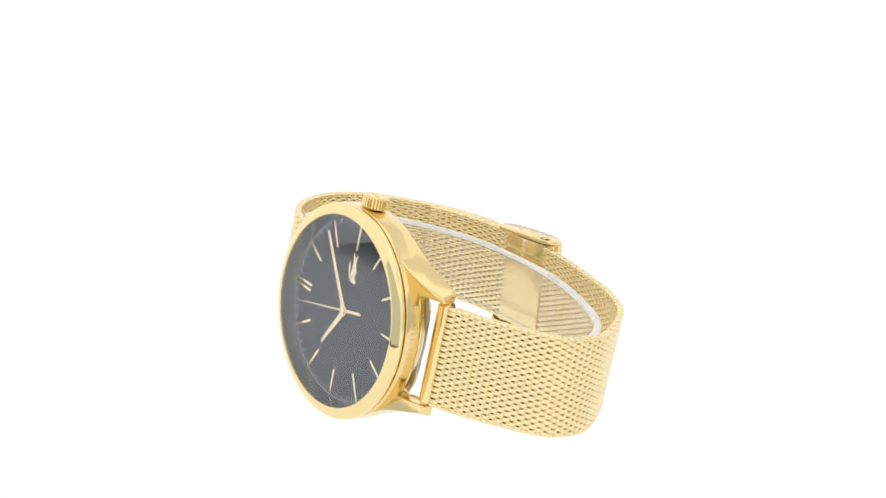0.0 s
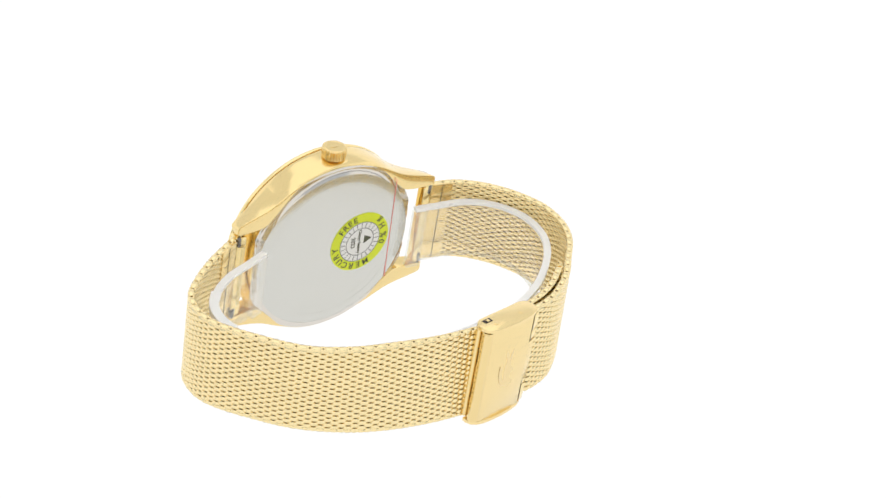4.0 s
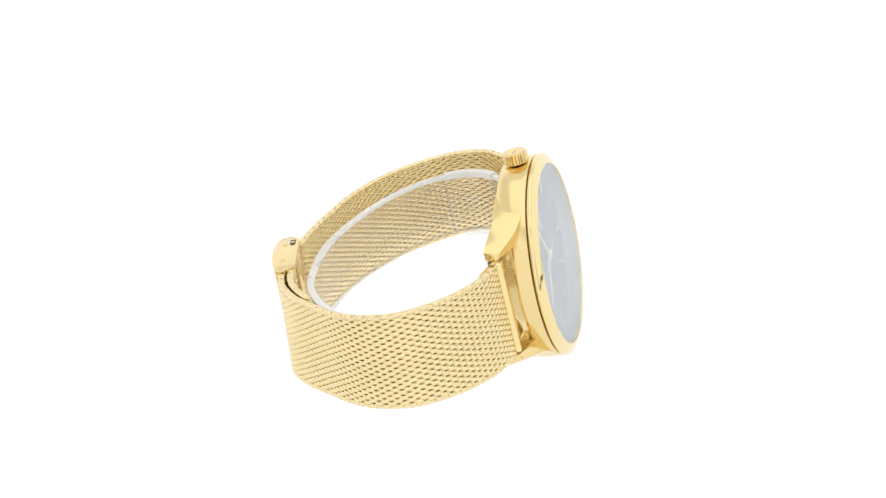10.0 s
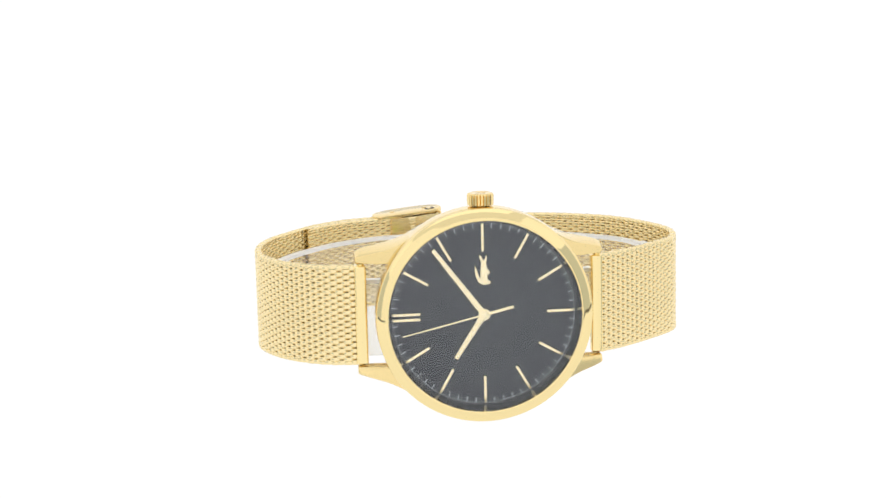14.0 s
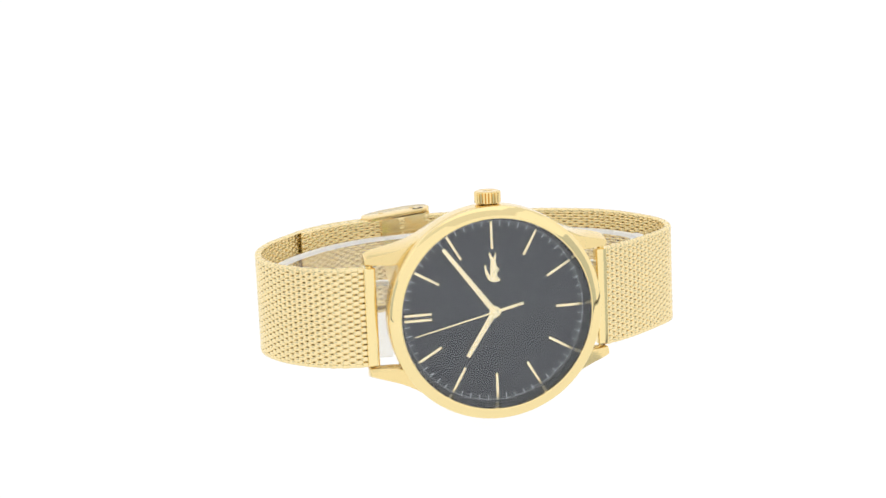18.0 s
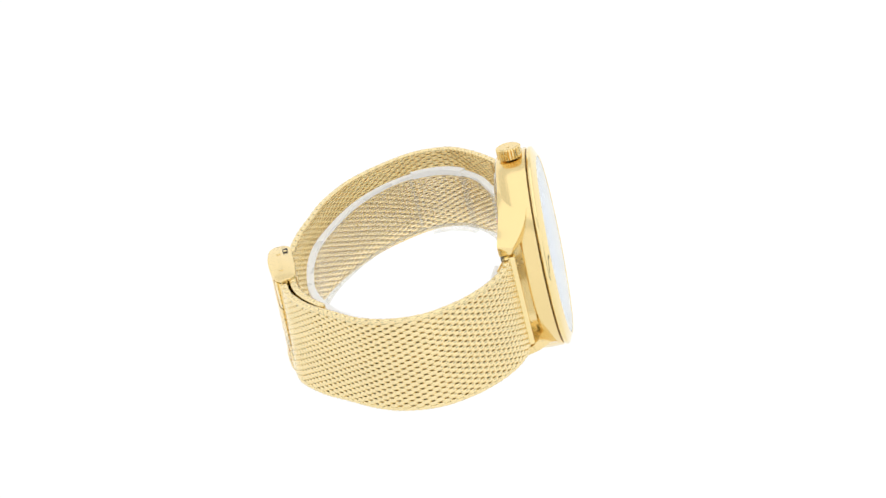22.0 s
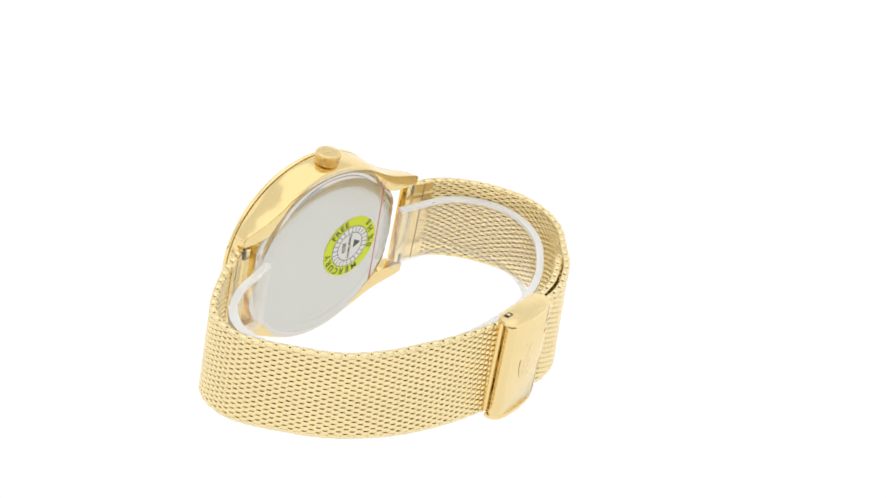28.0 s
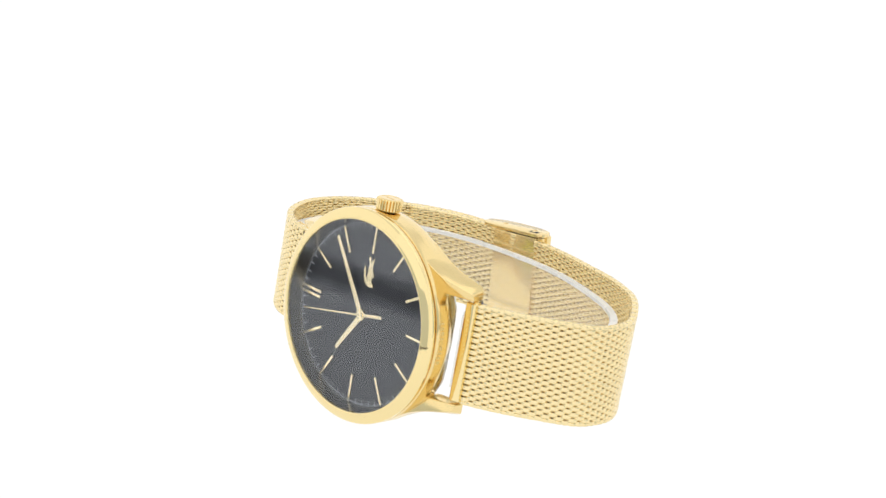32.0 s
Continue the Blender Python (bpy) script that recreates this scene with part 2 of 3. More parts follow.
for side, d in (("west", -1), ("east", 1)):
    # Unseen strips: their stepped glow softens the dark band mirrored in the crystal.
    strips = [("rim", PLATE + 0.008 * k, PLATE + 0.008 * (k + 1), m, "unseen floor strip, its glow stepped down outwards") for k, m in enumerate(rim_glow_steps)]
    strips += [("gap", PLATE + 0.04, SHADE, gap_floor, "dark gap between the white surface and the tent cloth")]
    strips += [("hem", SHADE + 0.012 * k, SHADE + 0.012 * (k + 1), m, "unseen floor strip, its glow stepped up outwards") for k, m in enumerate(fade_glow_steps)]
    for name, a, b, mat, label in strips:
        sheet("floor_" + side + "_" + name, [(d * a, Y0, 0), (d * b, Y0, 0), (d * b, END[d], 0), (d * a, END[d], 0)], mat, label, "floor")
    sheet("floor_" + side, [(d * PLATE, END[d], 0), (d * X, END[d], 0), (d * X, Y1, 0), (d * PLATE, Y1, 0)], floor_glow, "glowing white surface towards the tent cloth", "floor")
    for name, a, b, low, high, mat, label in (("top", FRONT, Y1, HIGH, Z, cloth_dim, "unseen high panel, dimmed to vary reflections in the gold"), ("side", FRONT, Y1, 0, HIGH, cloth, "glowing white cloth side of the tent"), ("front", Y0, FRONT, 0, LOW, cloth_blue, "thin bluish white cloth beside the camera"),
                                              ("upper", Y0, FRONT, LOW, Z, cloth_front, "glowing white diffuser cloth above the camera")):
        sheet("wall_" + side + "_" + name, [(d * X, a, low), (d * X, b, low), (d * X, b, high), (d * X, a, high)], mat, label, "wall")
PX, PY0, PY1 = 0.24, -0.3, 0.34
# Bright middle and dimmer border are added to shape reflections, both out of view.
sheet("ceiling", [(-PX, PY0, Z), (PX, PY0, Z), (PX, PY1, Z), (-PX, PY1, Z)], cloth_top, "unseen glowing overhead panel", "ceiling")
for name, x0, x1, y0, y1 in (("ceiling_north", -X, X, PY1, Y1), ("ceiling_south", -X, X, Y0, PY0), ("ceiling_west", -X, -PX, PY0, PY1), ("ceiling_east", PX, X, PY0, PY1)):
    sheet(name, [(x0, y0, Z), (x1, y0, Z), (x1, y1, Z), (x0, y1, Z)], cloth_dim, "unseen ceiling border, dimmed to vary reflections in the gold", "ceiling")

# ---- the watch: its head ----
watch = tagged(new("wristwatch"), "gold-plated wristwatch with dark dial and woven mesh strap on its side", "watch")
watch.empty_display_size = 0.01

# mid case and bezel; between the lugs the band curves in under itself towards the back
def waist(a, h):
    gap = min(max((abs(math.cos(a)) - 0.86) / 0.035, 0), 1)
    under = min(max((-2.2 - h) / 2.8, 0), 1)
    return 1.0 - 0.07 * gap * under ** 0.75


part("case", lathe([(18.9, 1.2), (20.72, 1.2), (20.86, 1.14), (20.92, 1.0), (20.94, 0.2), (20.94, -1.6), (20.94, -2.15), (20.93, -2.25), (20.92, -2.5), (20.88, -2.8), (20.84, -3.1), (20.8, -3.4), (20.68, -4.0), (20.52, -4.55), (20.36, -4.9), (20.1, -5.1), (18.5, -5.1), (18.5, 0.4), (18.9, 0.4)], 192, closed=True, flute=waist),
     gold_satin_case, watch, "polished gold case band")
part("bezel_seat", lathe([(19.0, 1.12), (20.5, 1.12), (20.5, 1.5), (19.0, 1.5)], 128, closed=True), gold_shade, watch, "ring darkened for the shade in the bezel groove")
part("bezel", lathe([(18.78, 1.45), (20.62, 1.45), (20.84, 1.5), (20.94, 1.62), (20.95, 2.05), (20.88, 2.26), (20.72, 2.4), (20.1, 2.68), (19.4, 2.99), (18.98, 3.16), (18.84, 3.17), (18.76, 3.1)], 160, closed=True),
     gold_polished, watch, "polished gold bezel ring", sharp=60)
part("chapter_ring", lathe([(18.72, 0.02), (18.72, 2.72), (18.62, 2.74), (18.1, 0.25), (17.98, 0.02)], 128, closed=True), dark_ring, watch, "dark sloping wall round the dial")
part("crystal_gasket", lathe([(18.6, 2.74), (18.77, 2.74), (18.77, 3.1), (18.68, 3.12)], 128, closed=True), gold_satin, watch, "thin bright ring at the crystal's edge")


def lug(sx, sy, short):
    """One horn of the case: leaves the band at a tangent, falls to its tip, with a flat back and an inward-sloping front facet."""
    rows = [(6.5, 18.2, 19.2, 19.86, -4.9, 1.1, 0), (9.0, 17.0, 18.2, 18.88, -5.12, 1.1, 0), (11.3, 15.7, 17.15, 17.58, -5.25, 1.0, 0.1), (13.2, 14.1, 16.1, 16.15, -5.42, 0.7, 0.35), (15.0, 12.3, 15.15, 14.85, -5.54, 0.25, 0.6),
            (16.6, 10.8, 14.5, 13.95, -5.67, -0.2, 0.75), (18.2, 10.3, 14.0, 13.25, -5.8, -0.7, 0.8), (20.0, 10.2, 13.55, 12.7, -5.93, -1.35, 0.8), (22.0, 10.2, 13.1, 12.2, -6.06, -2.1, 0.75), (23.4, 10.2, 12.7, 11.8, -6.16, -2.75, 0.7),
            (24.0, 10.2, 12.42, 11.6, -6.18, -3.05, 0.65), (24.2, 10.25, 12.28, 11.5, -6.12, -3.2, 0.62), (24.3, 10.38, 12.1, 11.35, -6.0, -3.35, 0.55)]
    rings = []
    fine = [tuple(v) for v in curve_through(rows, 3)]
    for x, y0, y1, front, z0, z1, dip in fine:
        corners = [Vector(c) for c in ((front, z1), (y0, z1 - dip), (y0, z0), (y1, z0))]
        ring = []
        for k, c in enumerate(corners):
            a, b = (corners[k - 1] - c), (corners[(k + 1) % 4] - c)
            r = min(0.26, 0.2 * a.length, 0.2 * b.length)
            a, b = c + a.normalized() * r, c + b.normalized() * r
            ring += [((x - short * max(x - 16, 0)) * sx, q.x * sy, q.y) for q in (a, a.lerp(c, 0.55).lerp(c.lerp(b, 0.45), 0.33), a.lerp(c, 0.55).lerp(c.lerp(b, 0.45), 0.67), b)]
        rings.append(ring)
    part("lug", loft(rings), gold_satin_case, watch, "polished tapering gold lug", sharp=32)


for sx in (-1, 1):
    for sy in (-1, 1):
        lug(sx, sy, 0.05 if sx > 0 else 0.0)

# a line of tiny engraved marks on the band below the six o'clock lugs
for k in range(9):
    if k != 4:
        a = radians(14 - 2.6 * k)
        part("engraved_mark", block(0.05, 0.3 + 0.16 * (k % 3), 0.75, bevel=0), gold_faint, watch, "", False, m=mm(20.945 * math.cos(a), 20.945 * math.sin(a), -0.3, 0, 0, math.degrees(a)))

# crown on its stem
teeth = lambda a, h: 1.0 - (0.12 * max(math.cos(26 * a), 0) ** 1.5 if 0.15 < h < 2.3 else 0.0)
crown = part("crown", lathe([(0, 0), (2.25, 0), (2.5, 0.12), (2.58, 0.2), (2.58, 2.1), (2.45, 2.25), (2.05, 2.42), (1.8, 2.42), (1.7, 2.36), (0, 2.36)], 208, "y", flute=teeth),
             gold_crown, watch, "fluted gold crown", sharp=30, m=mm(0, 20.98, -1.85))
part("stem", lathe([(0, -1.5), (1.5, -1.5), (1.5, -0.1), (1.2, 0.05), (0, 0.05)], 32, "y"), steel, crown, "dark steel stem tube")
part("relief", slab([(-0.9, -0.35), (-0.4, -0.1), (0.5, -0.3), (1.0, 0.0), (0.4, 0.35), (-0.5, 0.3)], 0, 0.06), gold_brushed, crown, "small raised emblem", m=mm(0, 2.37, 0, -90, 0, 0))

# dial, markers and printed track
dial = part("dial", lathe([(0, 0), (19.0, 0), (19.0, -0.4), (0, -0.4)], 128), dial_black, watch, "anthracite dial with gold baton markers")
bar = None
for hour in range(12):
    turn = 180 - 30 * hour
    for off in ((-0.53, 0.53) if hour == 0 else (0,)):
        m = mm(0, 0, 0.02, 0, 0, turn) @ mm(15.05, off, 0.2)
        if bar is None:
            bar = part("hour_marker", block(5.5, 0.58, 0.4, bevel=0.12), gold_marker, dial, "", m=m)
        else:
            again(bar, dial, m)
tick = None
for k in range(60):
    if k % 5:
        m = mm(0, 0, 0.012, 0, 0, 180 - 6 * k) @ mm(17.3, 0, 0)
        if tick is None:
            tick = part("minute_tick", block(1.15, 0.15, 0.02, bevel=0), track_grey, dial, "", False, m=m)
        else:
            again(tick, dial, m)
bm = bmesh.new()
for k in range(300):
    if k % 5:
        block(0.34, 0.07, 0.02, bm=bm, at=(17.7 * math.cos(math.pi * k / 150), 17.7 * math.sin(math.pi * k / 150), 0.012), bevel=0, turn=Matrix.Rotation(math.pi * k / 150, 3, "Z"))
tagged(part("fine_scale", bm, track_grey, dial, "fine printed fifth-minute scale", False), kind="stuff")

# a plain long curved shape in place of the maker's sign
body = [(-1.55, 9.6), (-1.2, 8.9), (-1.05, 8.1), (-0.8, 7.3), (-0.45, 6.9), (-0.55, 7.9), (-0.5, 9.2), (-0.3, 10.1), (-0.75, 11.1), (-0.6, 11.75), (-0.15, 11.1), (0.15, 10.3),
        (0.45, 11.2), (0.75, 11.7), (0.8, 11.0), (0.55, 9.8), (0.75, 8.9), (1.35, 8.3), (1.25, 7.8), (0.75, 7.7), (0.8, 6.8), (1.5, 6.3), (1.3, 5.85), (0.2, 5.7), (-0.6, 5.95), (-1.1, 6.5), (-1.5, 7.6), (-1.65, 8.8)]
part("emblem", slab(body, 0.01, 0.32, 0.06), gold_marker, dial, "raised gold emblem shape")


def hand(name, tip, width, end, tail, z, thick, label):
    """A tapered hand from its tail to its tip, with a bevelled top."""
    length, turn = math.hypot(*tip), math.degrees(math.atan2(tip[1], tip[0]))
    outline = [(-tail, -width * 0.5), (0, -width * 0.5), (length, -end * 0.5), (length, end * 0.5), (0, width * 0.5), (-tail, width * 0.5)]
    return part(name, slab(outline, 0, thick, thick * 0.4), gold_marker, watch, label, m=mm(0, 0, z, 0, 0, turn))


hand("hour_hand", (-5.65, -8.56), 1.25, 0.85, 0.6, 0.42, 0.16, "short gold hour hand")
hand("minute_hand", (-9.68, 13.05), 1.2, 0.8, 0.6, 0.66, 0.16, "long gold minute hand")
second = hand("second_hand", (-15.9, -3.65), 0.32, 0.22, 0.6, 0.9, 0.1, "thin gold second hand with a broad tail")
part("counterweight", block(5.4, 0.62, 0.12, (-3.2, 0, 0.06), bevel=0.04), gold_marker, second)
part("hand_cap", lathe([(0, 0.3), (1.15, 0.3), (1.2, 0.5), (1.15, 0.98), (0.75, 1.02), (0.7, 1.2), (0.5, 1.28), (0, 1.3)], 48), gold_marker, watch, "round gold cap at the dial centre")

crystal = part("crystal", lathe([(0, 3.08), (18.5, 3.08), (18.66, 3.0), (18.66, 2.76), (0, 2.76)], 128), glass, watch, "clear flat crystal", smooth=False)
crystal.visible_shadow = False

# case back with film and sticker
def clipped(bm, reach):
    """Cuts a round plate straight at both ends."""
    for v in bm.verts:
        v.co.x = min(max(v.co.x, -reach), reach)
    return bm


back = part("case_back", clipped(lathe([(0, -5.9), (15.6, -5.9), (18.4, -5.9), (18.5, -5.86), (19.3, -5.36), (19.5, -5.33), (20.05, -5.16), (20.1, -4.8), (0, -4.8)], 160), 18.75), steel_back, watch, "matt steel case back under clear film", sharp=25)
part("step", clipped(lathe([(18.46, -5.9), (19.3, -5.4), (19.5, -5.37), (20.08, -5.19), (19.95, -5.08), (19.5, -5.2), (19.2, -5.25), (18.5, -5.7)], 160, closed=True), 18.78), steel_step, back, "mirror-polished steel step")
part("film_line", slab([(-14.88, -11.4), (-14.76, -11.4), (-14.14, 14.1), (-14.26, 14.1)], -5.99, -5.91), red_print, back, "thin red line on the film")
bm = bmesh.new()
rng = random.Random(4)
for k in range(58):
    a = 20 + 5.4 * k
    if k % 9 in (7, 8):
        continue
    block(0.5 + 0.5 * rng.random(), 0.9, 0.02, (14.9 * math.cos(radians(a)), 14.9 * math.sin(radians(a)), -5.905), 0, bm=bm, turn=Matrix.Rotation(radians(a + 90), 3, "Z"))
tagged(part("engraving", bm, steel_back, back, "ring of faint engraved letters", False), kind="stuff")

part("etched_circle", lathe([(16.25, -5.903), (16.4, -5.903), (16.4, -5.915), (16.25, -5.915)], 96, closed=True), etched, back, "thin etched circle")
FACE = mm(-6.75, 0.2, -5.91) @ pose(0, 0, 0, 0, 180, 0)
sticker = part("sticker", lathe([(0, 0), (7.2, 0), (7.2, 0.09), (4.8, 0.09), (0, 0.09)], 96), lime, watch, "round lime-green battery sticker", m=FACE)
part("label_centre", lathe([(0, 0.09), (4.95, 0.09), (4.95, 0.12), (0, 0.12)], 72), paper, sticker, "white paper centre")
part("scale_ring", lathe([(3.32, 0.12), (3.5, 0.12), (3.5, 0.135), (3.32, 0.135)], 72, closed=True), ink_grey, sticker)
part("outer_ring", lathe([(4.85, 0.12), (5.02, 0.12), (5.02, 0.135), (4.85, 0.135)], 72, closed=True), ink_grey, sticker)
mark = None
for k in range(24):
    m = mm(0, 0, 0.125, 0, 0, 15 * k) @ mm(4.17, 0, 0)
    if mark is None:
        mark = part("scale_mark", block(1.1 , 0.16, 0.02, bevel=0), ink_grey, sticker, "", False, m=m)
    else:
        again(mark, sticker, m)


def letters(text, size, start, step, inward=False):
    """Letters set round the sticker, one mesh each."""
    for k, ch in enumerate(text):
        a = start + step * k
        m = mm(0, 0, 0.11) @ pose(0, 0, 0, 0, 0, a) @ mm(6.05, 0, 0) @ pose(0, 0, 0, 0, 0, 90 if inward else -90)
        part("letter", glyphs(ch, size), ink, sticker, "", False, m=m)


letters("MERCURY", 2.05, 291, -17.3)
letters("FREE", 2.05, 145, -12.5)
letters("0%", 2.05, -15, 17, True)
letters("Hg", 2.05, 28, 18, True)
part("triangle", slab([(3.0, 0.35), (1.0, 1.4), (1.0, -0.7)], 0.12, 0.14), ink, sticker, "", False)
part("year", glyphs("2023", 1.35), ink, sticker, "", False, m=mm(-1.75, 0.1, 0.14, 0, 0, -88))
part("caption", glyphs("Change battery", 0.98), ink, sticker, "", False, m=mm(-0.15, 0.1, 0.14, 0, 0, -88))

# ---- the strap ----
LOOP = [(-24.3, -4.0), (-29.5, -5.0), (-34.3, -7.6), (-38.2, -11.3), (-41.0, -15.4), (-43.0, -20.3), (-43.3, -25.2), (-42.2, -30.3), (-39.6, -35.2), (-35.6, -40.0), (-30.8, -44.9),
        (-24.8, -49.3), (-17.5, -51.8), (-9.0, -52.9), (-1.0, -52.6), (6.0, -51.9), (14.0, -50.2), (22.6, -47.4), (31.4, -42.2), (38.1, -35.0), (42.4, -28.3), (43.2, -22.8), (41.8, -17.9), (37.8, -13.7), (33.0, -9.9),
        (28.5, -7.0), (24.3, -4.6)]
outer = Way(spline([(x, z) for x, z in LOOP]))
middle = outer.shifted(0.75)
PITCH, TURNS, WIDE = 1.28, 17, 9.95


def weave_row(odd):
    """One wire spiral across the strap: slanted front and back bows, and a bend at each edge."""
    bm = bmesh.new()
    step = 2 * WIDE / TURNS

    def bow(y, side, slant, fat=0.48, half=1.36):
        """One flattened length of wire on the face of the strap, dipping under its neighbours at both ends."""
        rings = []
        for u in (-1, -0.9, -0.7, -0.4, 0, 0.4, 0.7, 0.9, 1):
            r = fat * max(1 - abs(u) ** 2.9, 0.02) ** 0.52
            lift, h = side * (0.52 - 0.61 * abs(u) ** 2.3), 0.62 * r
            rings.append([(half * u, y + slant * u ** 3 + r * a, lift + side * h * b) for a, b in ((1, -0.2), (0.9, 0.35), (0.5, 0.62), (-0.5, 0.62), (-0.9, 0.35), (-1, -0.2), (-0.5, -1), (0.5, -1))])
        loft(rings, bm)

    rows = [-WIDE + k * step for k in range(1, TURNS)] if odd else [-WIDE + (k + 0.5) * step for k in range(TURNS)]
    for y in rows:
        bow(y, 1, 0.22)
        bow(y, -1, -0.22)
    for end in (-1, 1) if odd else ():
        rings = []
        for u in (-1, -0.85, -0.5, 0, 0.5, 0.85, 1):
            r = max(1 - abs(u) ** 3, 0.02) ** 0.5
            rings.append([(1.2 * u, end * (WIDE - 0.42 + 0.40 * r * a), 0.72 * r * b) for a, b in ((1, 0.45), (0.55, 0.95), (-0.8, 1), (-0.8, -1), (0.55, -0.95), (1, -0.45))])
        loft(rings, bm)
    return bm


def sway(p):
    """How the strap stands away from the watch's own plane: its lean and its drop, by depth behind the dial."""
    d = min(max((-p.y - 12) / 38, 0), 1)
    d = d * d * (3 - 2 * d)
    back = min(max((p.x + 40) / 15, 0), 1) * min(max((30 - p.x) / 15, 0), 1)
    return 0.11 * d * back, 1.25 * d - 0.15 + 0.3 * min(max((p.x - 28) / 8, 0), 1)


def ribbon(way, s0, s1, low, high, thick, steps=60):
    """A bent strip between two edges, of even thickness."""
    sections = []
    for k in range(steps + 1):
        p, t = way.at(s0 + (s1 - s0) * k / steps)
        n = Vector((t.y, -t.x))
        lean, drop = sway(p)
        a, b = p + n * thick / 2, p - n * thick / 2
        sections.append([(q.x, y + drop, q.y + lean * y) for q, y in ((a, low), (a, high), (b, high), (b, low))])
    return loft(sections)


def along(way, s):
    """A pose on the way: x along it, y across the strap, z out of the loop."""
    p, t = way.at(s)
    lean, drop = sway(p)
    y = Vector((0, 1, lean)).normalized()
    x = Vector((t.x, 0, t.y))
    x = (x - y * x.dot(y)).normalized()
    z = x.cross(y)
    return Matrix(((x.x, y.x, z.x, p.x * MM), (x.y, y.y, z.y, drop * MM), (x.z, y.z, z.z, p.y * MM), (0, 0, 0, 1)))


spirals = {}


def strap(way, s0, s1, label):
    """A length of woven strap: a core strip, darkened as shade between the wires, that carries its wire spirals."""
    band = part("mesh_strap", ribbon(way, s0 + 0.4, s1 - 0.4, -WIDE + 0.3, WIDE - 0.3, 0.3), gold_shade, watch, label)
    count = int((s1 - s0) / PITCH)
    for k in range(count + 1):
        m = along(way, s0 + (s1 - s0) * k / count)
        if k % 2 in spirals:
            again(spirals[k % 2], band, m)
        else:
            spirals[k % 2] = part("wire_spiral", weave_row(k % 2), gold_wire, band, sharp=180, m=m)
    return band


clasp_near = middle.nearest(-15.4, -51.7)
upper = Way(spline([(x, z) for x, z in LOOP[:10]] + [(-31.0, -45.3), (-25.2, -49.7), (-21.2, -51.4), (-17.7, -52.2)])).shifted(0.75)
strap(upper, 0.6, upper.length - 0.2, "woven gold mesh strap half below twelve o'clock")
strap(middle, clasp_near + 0.5, middle.length - 0.6, "woven gold mesh strap half with the sliding end")
tail = middle.shifted(1.3)
strap(tail, tail.nearest(-30.5, -41.8), tail.nearest(-9.0, -50.6), "free end of the mesh strap tucked inside the loop")
part("end_tip", ribbon(tail, tail.nearest(-31.4, -41.0), tail.nearest(-30.8, -41.9), -WIDE + 0.1, WIDE - 0.1, 0.5, 4), gold_wire, watch, "plain gold tip of the free strap end")

# end bars, plates and spring bars at the lugs
for side in (-1, 1):
    z = outer.at(0 if side < 0 else outer.length)[0].y - 0.5
    part("end_bar", loft([[(p[1], p[0], p[2]) for p in rounded(y, -1.15 + q, 1.15 - q, -1.25 + q, 1.25 - q, 0.38 - q * 0.5)] for y, q in ((-9.75, 0.2), (-9.55, 0), (9.55, 0), (9.75, 0.2))]),
         gold_polished, watch, "polished gold end bar of the strap", m=mm(side * (23.4 if side < 0 else 23.0), 0, z))
    plate = part("end_plate", block(5.0, 19.4, 0.3, bevel=0.1), gold_brushed, watch, "flat gold plate gripping the mesh", m=mm(side * 26.7, 0, z - (1.5 if side < 0 else 2.7), 0, 14 * side if side < 0 else 27, 0))
    part("fold_line", block(0.16, 19.3, 0.05, bevel=0), gap_shade, plate, "", False, m=mm(side * 0.1, 0, -0.16))
    for y in (-5.5, 0, 5.5):
        part("punch_mark", block(1.1, 0.12, 0.04, bevel=0), gap_shade, plate, "", False, m=mm(side * 1.0, y, -0.16))
    part("spring_bar", lathe([(0, -10.1), (0.4, -10.1), (0.45, -10.0), (0.75, -9.95), (0.75, -9.0), (0.6, -8.9), (0.6, 8.9), (0.75, 9.0), (0.75, 9.95), (0.45, 10.0), (0.4, 10.1), (0, 10.1)], 24, "y"),
         gold_polished, watch, "gold-coloured spring bar", m=mm(side * 23.2, 0, max(z - 0.55, -5.6)))

    for y in (-1, 1):
        part("spring_pin", lathe([(0, 0), (0.36, 0), (0.46, 0.12), (0.46, 1.9), (0.3, 2.0), (0.3, 2.3), (0, 2.3)], 20, "y"), steel_dark, watch, "dark steel spring pin end", m=mm(side * 23.6, y * 7.9, z - 1.1) @ pose(0, 0, 0, 0 if y > 0 else 180, 0, 0))

# ---- the sliding clasp ----
CLASP = mm(-9.1, 0.5, -51.7, 4.5, 10.5, 4) @ pose(0, 0, 0, 180, 0, 0)


def folded(points, thick, y0, y1, bm=None):
    """A bent plate: a line in x, z with thickness, drawn out along y."""
    bm = bm or bmesh.new()
    line = [Vector(p) for p in points]
    inner = []
    for i, p in enumerate(line):
        t = (line[min(i + 1, len(line) - 1)] - line[max(i - 1, 0)]).normalized()
        inner.append(p + thick * Vector((t.y, -t.x)))
    ring = line + inner[::-1]
    sections = []
    for y, q in ((y0, 0.12), (y0 + 0.12, 0.0), (y1 - 0.12, 0.0), (y1, 0.12)):
        sections.append([(p.x, y, p.y - q * 0.6) for p in ring])
    return loft(sections, bm)


def brick(x0, x1, y0, y1, z0, z1, bevel=0.15):
    return block(x1 - x0, y1 - y0, z1 - z0, ((x0 + x1) / 2, (y0 + y1) / 2, (z0 + z1) / 2), bevel)


